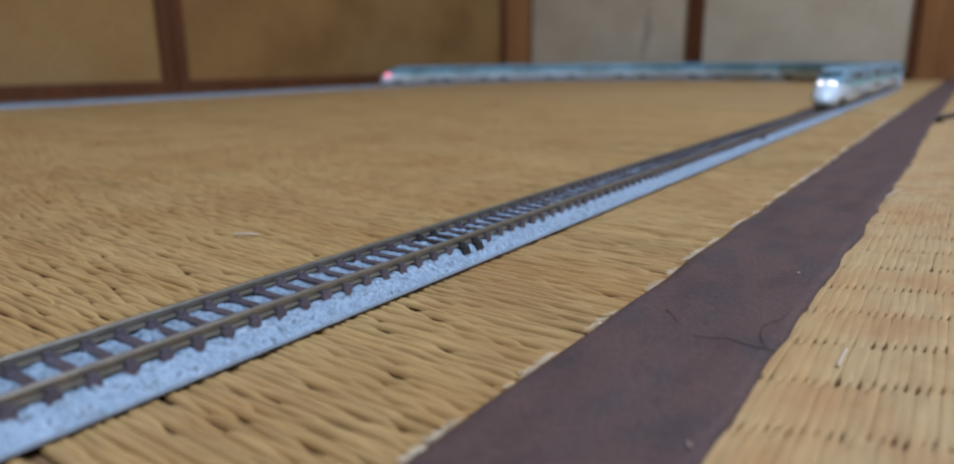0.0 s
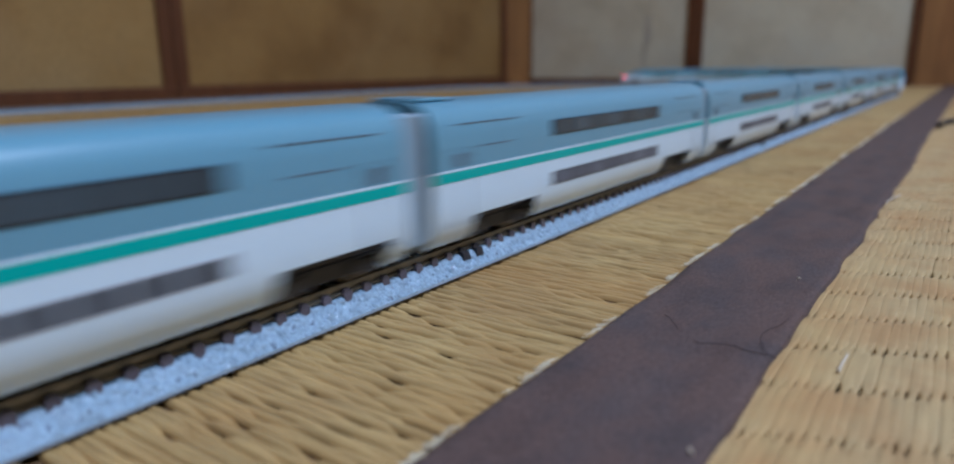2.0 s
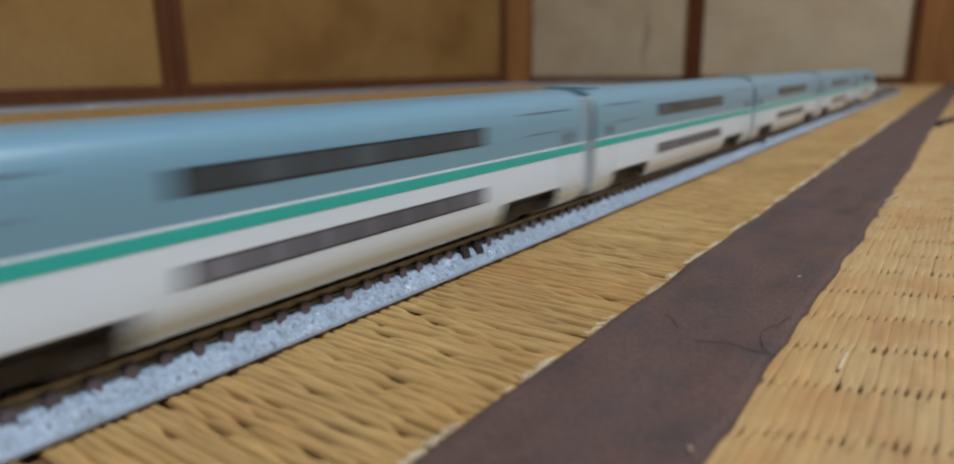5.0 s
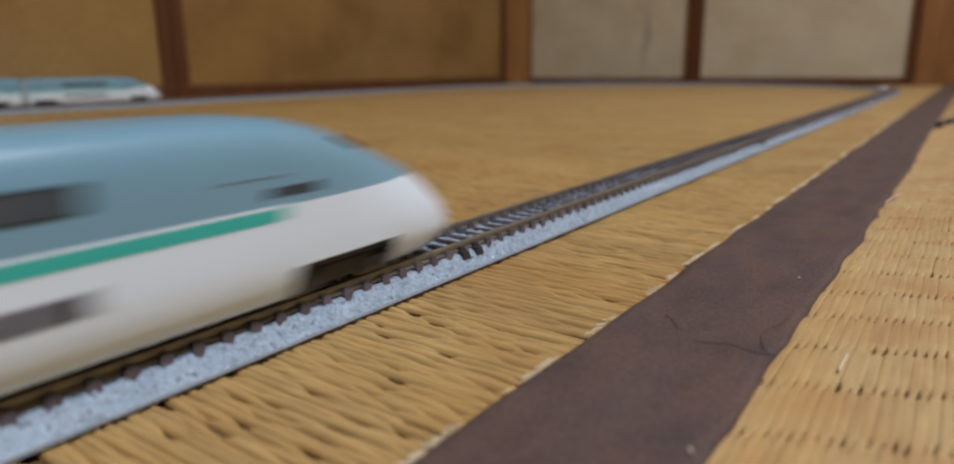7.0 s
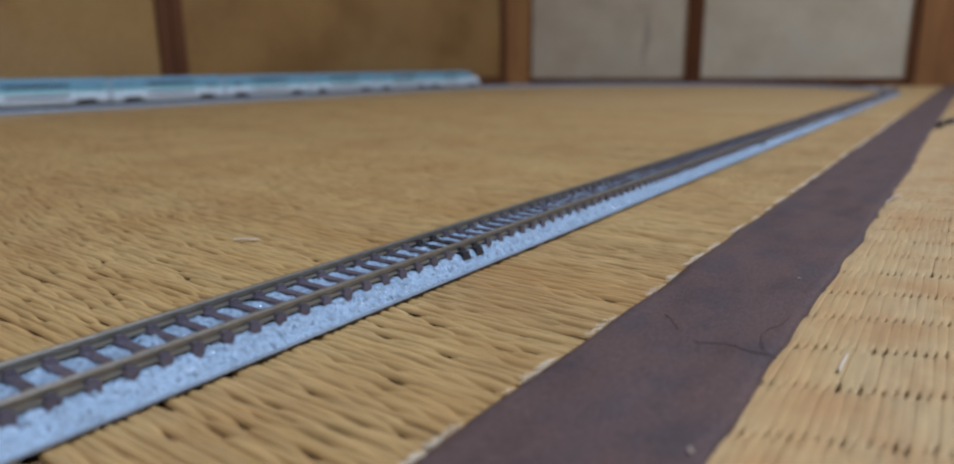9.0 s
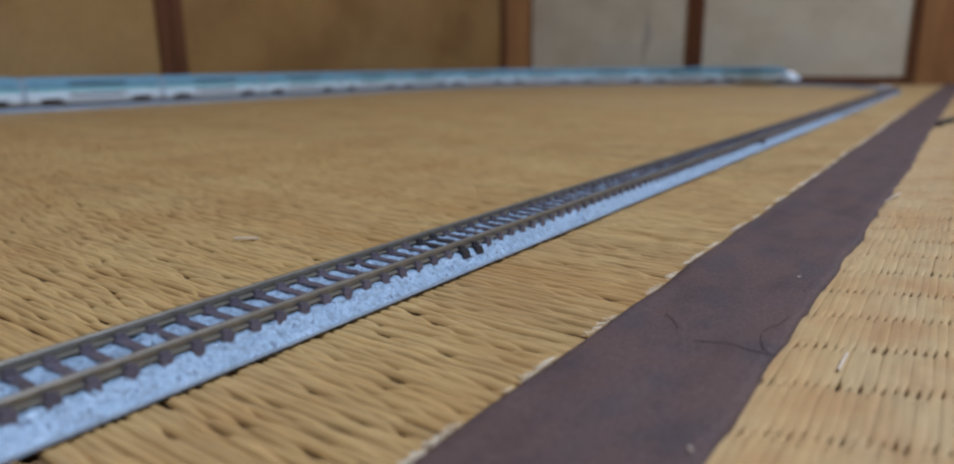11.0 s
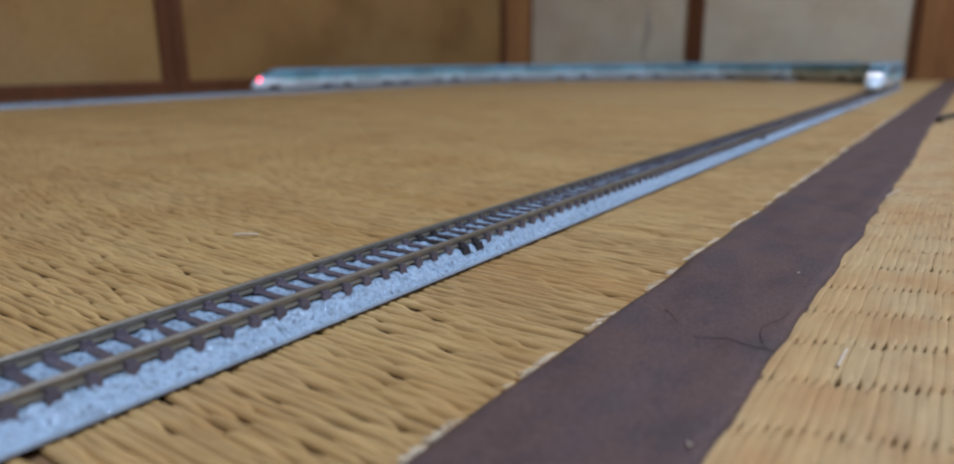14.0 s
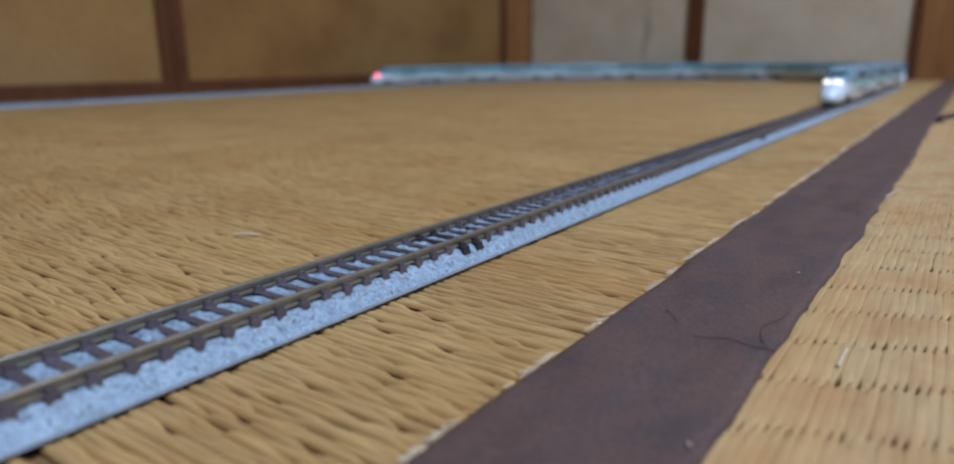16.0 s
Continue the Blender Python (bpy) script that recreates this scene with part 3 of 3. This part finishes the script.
def shell(stations, to_y, openings, lower):
    """Half of the paint work (below or above the colour line) as one skin; bogie openings stay free."""
    bm = bmesh.new()
    rows = []
    for d in stations:
        half = ring(d)[0 if lower else 1]
        pts = [(x, z) for x, z in half] + [(-x, z) for x, z in reversed(half)]
        rows.append([bm.verts.new((x * MM, to_y(d) * MM, z * MM)) for x, z in pts])
    n = len(rows[0])
    for j in range(len(rows) - 1):
        mid = to_y((stations[j] + stations[j + 1]) / 2)
        for i in range(n - 1):
            if lower and i == n // 2 - 1:
                continue
            edge = min(i, n - 2 - i)
            if lower and edge < 3 and any(a < mid < b for a, b in openings):
                continue
            f = bm.faces.new((rows[j][i], rows[j][i + 1], rows[j + 1][i + 1], rows[j + 1][i]))
            x = f.calc_center_median().x / MM
            if not lower and (stations[j] + stations[j + 1]) / 2 < 14.0 + 0.055 * x * x:
                f.material_index = 1
        if lower and stations[j + 1] <= 24:
            bm.faces.new((rows[j][0], rows[j][n - 1], rows[j + 1][n - 1], rows[j + 1][0]))
    for r, flip in ((rows[0], False), (rows[-1], True)):
        vs = r if flip else list(reversed(r))
        bm.faces.new(vs)
    bmesh.ops.remove_doubles(bm, verts=bm.verts, dist=1e-6)
    # the flat end walls keep their own corners, so the sides stay evenly shaded
    ends = [f for f in bm.faces if len(f.verts) > 4]
    bmesh.ops.split(bm, geom=ends)
    bmesh.ops.recalc_face_normals(bm, faces=bm.faces)
    for f in bm.faces:
        f.smooth = len(f.verts) == 4
    return bm


def mm_box(x0, x1, y0, y1, z0, z1, bevel=0.0, bm=None):
    return box(x0 * MM, x1 * MM, y0 * MM, y1 * MM, z0 * MM, z1 * MM, bevel * MM, bm)


def patch(corner, nu, nv, lift):
    """A skin on the shell; corner(u, v) gives the distance behind the nose, the height share and the side."""
    bm = bmesh.new()
    g = []
    for j in range(nv + 1):
        row = []
        for i in range(nu + 1):
            d, x, z, y = corner(i / nu, j / nv)
            row.append(bm.verts.new((x * MM, y * MM, z * MM)))
        g.append(row)
    for j in range(nv):
        for i in range(nu):
            bm.faces.new((g[j][i], g[j][i + 1], g[j + 1][i + 1], g[j + 1][i]))
    bmesh.ops.recalc_face_normals(bm, faces=bm.faces)
    for v in bm.verts:
        v.co.z += lift * MM
    for f in bm.faces:
        f.smooth = True
    return bm


def top_point(d, x):
    """Height of the upper shell at distance d behind the nose and x millimetres from the middle."""
    low, up = ring(d)
    pts = (low + up[1:])[::-1]
    x = abs(x)
    for (x0, z0), (x1, z1) in zip(pts, pts[1:]):
        if x0 <= x <= x1:
            return z0 + (z1 - z0) * (x - x0) / max(1e-6, x1 - x0)
    return pts[len(pts) // 2][1]


def bogie(car, y):
    b = empty("bogie", (0, y * MM, 0))
    b.parent = car
    frame = mm_box(-7.6, -6.2, -12, 12, 1.6, 4.4, 0.3)
    mm_box(6.2, 7.6, -12, 12, 1.6, 4.4, 0.3, frame)
    mm_box(-6.3, 6.3, -2.5, 2.5, 2.6, 4.6, 0.2, frame)
    for sx in (-1, 1):
        for sy in (-1, 1):
            mm_box(sx * 7.9 - 0.7, sx * 7.9 + 0.7, sy * 7.8 - 2.0, sy * 7.8 + 2.0, 1.3, 4.0, 0.3, frame)
    part("side_frame", frame, BOGIE, b)
    for sy in (-1, 1):
        bm = bmesh.new()
        for sx in (-1, 1):
            bmesh.ops.create_cone(bm, cap_ends=True, segments=18, radius1=2.8 * MM, radius2=2.8 * MM, depth=1.6 * MM,
                                  matrix=Matrix.Translation((sx * 5.0 * MM, sy * 7.8 * MM, 2.8 * MM)) @ Matrix.Rotation(math.pi / 2, 4, "Y"))
        bmesh.ops.create_cone(bm, cap_ends=True, segments=8, radius1=0.6 * MM, radius2=0.6 * MM, depth=10 * MM,
                              matrix=Matrix.Translation((0, sy * 7.8 * MM, 2.8 * MM)) @ Matrix.Rotation(math.pi / 2, 4, "Y"))
        part("wheel_set", bm, WHEEL, b)


def window_band(car, y0, y1, z0, z1, count, pane_material, gap, band_material=None):
    for sx in (-1, 1):
        band = part("window_band", mm_box(sx * 10.24 - 0.2, sx * 10.24 + 0.2, y0, y1, z0, z1, 0.12), band_material or WIN_FRAME, car)
        w = (y1 - y0 - gap) / count
        me = bpy.data.meshes.new("pane")
        bm = mm_box(-0.06, 0.06, -(w - gap) / 2, (w - gap) / 2, -(z1 - z0) / 2 + 0.35, (z1 - z0) / 2 - 0.35)
        bm.to_mesh(me)
        bm.free()
        me.materials.append(pane_material)
        for k in range(count):
            share("pane", me, band, (sx * 10.41 * MM, (y0 + gap / 2 + (k + 0.5) * w) * MM, (z0 + z1) / 2 * MM))


def stripes(car, y0, y1):
    for sx in (-1, 1):
        part("green_stripe", mm_box(sx * 10.36 - 0.1, sx * 10.36 + 0.1, y0, y1, 13.7, 15.55), GREEN_PAINT, car)
        part("white_line", mm_box(sx * 10.36 - 0.09, sx * 10.36 + 0.09, y0, y1, 15.56, 16.0), WHITE_PAINT, car)


def seams(car, ys):
    for sx in (-1, 1):
        for y, s, end_window in ys:
            bm = mm_box(sx * 9.74 - 0.12, sx * 9.74 + 0.12, y - 8 - 5 * (s < 0), y + 8 + 5 * (s > 0), 24.0, 24.25)
            mm_box(sx * 10.2 - 0.1, sx * 10.2 + 0.1, y - 5, y + 6, 19.5, 19.75, 0, bm)
            part("vent_slot", bm, SEAM, car)
            door = mm_box(sx * 10.3 - 0.12, sx * 10.3 + 0.12, y + s * 9.0, y + s * 9.0 + 0.3, 5.0, 20.0)
            mm_box(sx * 10.3 - 0.12, sx * 10.3 + 0.12, y + s * 15.0, y + s * 15.0 + 0.3, 5.0, 20.0, 0, door)
            part("door_seam", door, SEAM, car)
            if end_window:
                part("end_window", mm_box(sx * 10.34 - 0.14, sx * 10.34 + 0.14, y + s * 2 - 5.5, y + s * 2 + 5.5, 14.2, 17.0, 0.1), WIN_FRAME, car)
            else:
                part("door_window", mm_box(sx * 10.3 - 0.13, sx * 10.3 + 0.13, y + s * 11.0, y + s * 13.6, 16.4, 18.8, 0.1), SEAM, car)


def middle_car(front_window, rear_window, wide_panes):
    car = empty("train_car")
    opens = [(-64, -40), (40, 64)]
    st = [60 + v for v in (0, 13, 37, 50, 77, 104, 117, 141, 154)]
    to_y = lambda d: 75.6 - (d - 60) * 151.2 / 154
    part("lower_shell", shell(st, to_y, opens, True), WHITE_PAINT, car, "white painted lower side and skirt")
    part("upper_shell", shell(st, to_y, (), False), BLUE_PAINT, car, "sky-grey painted upper side and roof")
    part("underframe", mm_box(-7.9, 7.9, -75, 75, 4.7, 7.5), BOGIE, car)
    part("gangway", mm_box(-9.2, 9.2, -81.3, -75.5, 3.0, 26.6, 0.5), BELLOWS, car)
    window_band(car, -32.5, 32.5, 19.2, 22.7, 4 if wide_panes else 7, WIN_PALE if wide_panes else WIN_PANE, 4.2 if wide_panes else 1.4)
    window_band(car, -32.5, 32.5, 7.7, 10.9, 7, WIN_LOW, 1.3)
    stripes(car, -75.4, 75.4)
    seams(car, ((55, 1, front_window), (-55, -1, rear_window)))
    for y in (52, -52):
        bogie(car, y)
    roof = mm_box(-5.5, 5.5, 64, 74, 28.3, 29.0, 0.3)
    part("roof_hood", roof, BLUE_PAINT, car)
    return tagged(car, "double-deck model train car in sky grey and white", "train car", "cars of the model train")


def end_car(light_name, light_material, label):
    car = empty("train_car")
    ln = 159.0
    to_y = lambda d: ln / 2 - d
    ob, oe = (79.5 - 46, 79.5 - 24), (79.5 - 152, 79.5 - 129)
    st = [2.6, 2.9, 3.3, 4.0, 4.8, 5.8, 7, 8.5, 10, 11, 12, 13, 13.5, 14, 14.5, 15, 15.5, 16, 16.5, 17, 17.5, 18, 19, 20, 21, 22, 24, 27, 30, 33, 36, 39.5, 43, 46, 51, 55, 60, 80, 105, 129, 152, 156.8]
    part("lower_shell", shell(st, to_y, (ob, oe), True), WHITE_PAINT, car, "white painted nose, lower side and skirt")
    part("upper_shell", shell(st, to_y, (), False), [BLUE_PAINT, WHITE_PAINT], car, "sky-grey painted cab and roof, white nose top")
    part("underframe", mm_box(-7.9, 7.9, -76.8, 68, 4.7, 7.5), BOGIE, car)
    part("gangway", mm_box(-9.2, 9.2, -83.2, -77.2, 3.0, 26.6, 0.5), BELLOWS, car)
    window_band(car, 79.5 - 122, 79.5 - 74, 19.2, 22.7, 8, WIN_PANE, 1.2)
    window_band(car, 79.5 - 122, 79.5 - 74, 7.7, 10.9, 7, WIN_FRAME, 1.7, WIN_SILL)
    stripes(car, -77.1, 79.5 - 47.5)
    seams(car, ((-58, -1, False),))
    for sx in (-1, 1):
        part("cab_side_window", mm_box(sx * 10.22 - 0.16, sx * 10.22 + 0.16, 79.5 - 50, 79.5 - 41, 16.9, 18.5, 0.14), WIN_PANE, car)
        part("cab_door_seam", mm_box(sx * 10.16 - 0.14, sx * 10.16 + 0.14, 79.5 - 58, 79.5 - 47, 19.9, 20.1), WIN_PALE, car)
    bogie(car, 79.5 - 35)
    bogie(car, 79.5 - 140.5)

    def screen(u, v):
        x = -7.6 + 15.2 * u
        d = 25.0 + 6.6 * v + 0.085 * x * x * (1.0 - 0.25 * v)
        return d, x, top_point(d, x), to_y(d)
    part("windscreen", patch(screen, 20, 8, 0.14), CAB_GLASS, car, "black wrap-round cab window")
    LIT_SIDE = -1
    reach, start = (5.0, 14.2) if light_name == "headlight" else (5.0, 9.4)
    for sx in (-1, 1):
        def lens(u, v):
            head = light_name == "headlight"
            x = sx * (1.5 + reach * u - (0.5 * v if head else 0.0))
            d = start + (2.0 if head else 3.0) * v + (0.100 if head else 0.050) * x * x - 0.3 * u
            return d, x, top_point(d, x), to_y(d)
        part(light_name, patch(lens, 8, 4, 0.12), light_material if light_name == "headlight" or sx == LIT_SIDE else WHITE_PAINT, car, "lamp lens on the nose")
    return tagged(car, label, "train car", "cars of the model train")


# head of the train at each second, as metres run against the count of track_point
HEAD = [(-0.5, -0.692), (0.0, -0.536), (0.5, -0.377), (1.0, -0.2315), (1.5, -0.0895), (2.0, 0.0705), (2.5, 0.246), (3.0, 0.413), (3.5, 0.589), (4.0, 0.760), (4.2, 0.830),
        (6.3, 1.550), (6.5, 1.617), (7.0, 1.784), (7.5, 1.952), (8.0, 2.135), (8.5, 2.322), (9.0, 2.503), (11.4, 3.328), (12.0, 3.470), (12.5, 3.554), (13.0, 3.642),
        (13.5, 3.730), (14.0, 3.816), (14.5, 3.880), (15.0, 3.938), (15.5, 4.007), (16.0, 4.074), (16.5, 4.140)]


def head_at(t):
    for k in range(1, len(HEAD) - 2):
        (ta, a), (tb, b), (tc, c), (td, d) = HEAD[k - 1:k + 3]
        if tb <= t <= tc:
            h = tc - tb
            f = (t - tb) / h
            m0, m1 = (c - a) / (tc - ta) * h, (d - b) / (td - tb) * h
            return (2 * f ** 3 - 3 * f ** 2 + 1) * b + (f ** 3 - 2 * f ** 2 + f) * m0 + (3 * f ** 2 - 2 * f ** 3) * c + (f ** 3 - f ** 2) * m1
    return HEAD[-2][1]


CARS = []
lead = end_car("headlight", HEADLIGHT, "leading model train car with long white nose, headlights on")
tail = end_car("taillight", TAILLIGHT, "last model train car with white nose, red lights on")
mid_a = middle_car(False, False, False)
mid_b = middle_car(False, True, False)
mid_c = middle_car(True, False, False)
mid_d = middle_car(False, False, True)
PITCH_CAR, END_CAR = 0.157, 0.161
TRAIN = 2 * END_CAR + 10 * PITCH_CAR
CARS.append((lead, 0.0795, 0.0445, -0.0610, False))
for k in range(1, 11):
    proto = {"a": mid_a, "b": mid_b, "c": mid_c, "d": mid_d}["aabcaaaaad"[k - 1]]
    if proto in [c[0] for c in CARS]:
        proto = copy_thing(proto, Matrix.Identity(4))
    CARS.append((proto, END_CAR + (k - 0.5) * PITCH_CAR, 0.052, -0.052, False))
CARS.append((tail, TRAIN - 0.0795, 0.0445, -0.0610, True))


def car_pose(centre, front, rear, turned):
    if turned:
        front, rear = -rear, -front
    xa, ya = track_point(centre - front)
    xb, yb = track_point(centre - rear)
    dx, dy = xa - xb, ya - yb
    ln = math.hypot(dx, dy)
    dx, dy = dx / ln, dy / ln
    x, y = (xa + xb) / 2, (ya + yb) / 2
    shift = -(front + rear) / 2
    x, y = x + dx * shift, y + dy * shift
    ang = math.degrees(math.atan2(-dx, dy)) + (180 if turned else 0)
    return pose(x, y, RAIL_Z + 0.0001, 0, 0, ang)


# ---- small things ----
def thread(name, pts, radius, material, label, category):
    cu = bpy.data.curves.new(name, "CURVE")
    cu.dimensions, cu.bevel_depth, cu.bevel_resolution = "3D", radius, 1
    sp = cu.splines.new("NURBS")
    sp.points.add(len(pts) - 1)
    for p, co in zip(sp.points, pts):
        p.co = (*co, 1)
    sp.use_endpoint_u, sp.order_u = True, 3
    tmp = bpy.data.objects.new(name, cu)
    scene.collection.objects.link(tmp)
    me = bpy.data.meshes.new_from_object(tmp.evaluated_get(bpy.context.evaluated_depsgraph_get()))
    bpy.data.objects.remove(tmp)
    me.materials.clear()
    me.materials.append(material)
    return tagged(new(name, me), label, category)


ZC = 0.00135
HAIR = "fine dark hair lying on the cloth edging"
thread("hair", [(-0.0190, 0.1119, ZC), (-0.0193, 0.1067, ZC), (-0.0207, 0.1039, ZC), (-0.0211, 0.1013, ZC), (-0.0199, 0.0967, ZC), (-0.0183, 0.0937, ZC), (-0.0172, 0.0937, ZC)], 0.00005, FIBRE, HAIR, "hair")
thread("hair", [(-0.0284, 0.0931, ZC), (-0.0266, 0.0932, ZC), (-0.0238, 0.0951, ZC), (-0.0208, 0.0935, ZC), (-0.0178, 0.0939, ZC)], 0.00005, FIBRE, HAIR, "hair")
thread("hair", [(-0.0358, 0.1013, ZC), (-0.0339, 0.1003, ZC), (-0.0318, 0.0965, ZC)], 0.00005, FIBRE, HAIR, "hair")
thread("splinter", [(-0.0097, 0.1025, 0.0004), (-0.0098, 0.0990, 0.0006), (-0.0099, 0.0960, 0.0003)], 0.00020, LINT, "pale straw splinter lying on the mat", "splinter")
thread("splinter", [(-0.1412, 0.0960, 0.0003), (-0.1390, 0.0975, 0.0005), (-0.1362, 0.0992, 0.0003)], 0.00030, LINT, "pale straw splinter lying on the mat", "splinter")
thread("splinter", [(-0.0169, 0.2295, 0.0004), (-0.0155, 0.2390, 0.0006), (-0.0143, 0.2461, 0.0004)], 0.00022, LINT, "pale straw splinter at the mat's edge", "splinter")
thread("lint_speck", [(-0.0194, 0.0644, ZC), (-0.0191, 0.0642, ZC), (-0.0188, 0.0638, ZC)], 0.00018, LINT, "white lint speck on the cloth edging", "lint")
thread("lint_speck", [(-0.0223, 0.1336, ZC), (-0.0221, 0.1338, ZC), (-0.0219, 0.1340, ZC)], 0.00015, LINT, "white lint speck on the cloth edging", "lint")
thread("cord", [(-0.0150, 0.524, 0.0016), (-0.0140, 0.540, 0.0019), (-0.0115, 0.560, 0.0019), (-0.0065, 0.576, 0.0019), (0.012, 0.592, 0.0019), (0.060, 0.600, 0.0019), (0.150, 0.590, 0.0019)], 0.0019, CORD, "thin black cord lying on the straw mat", "cord")


def motions():
    for car, centre, front, rear, turned in CARS:
        rows = []
        for k in range(0, 161, 2):
            t = k / 10
            rows.append((t, car_pose(centre - head_at(t), front, rear, turned)))
        walk(car, rows)


motions()
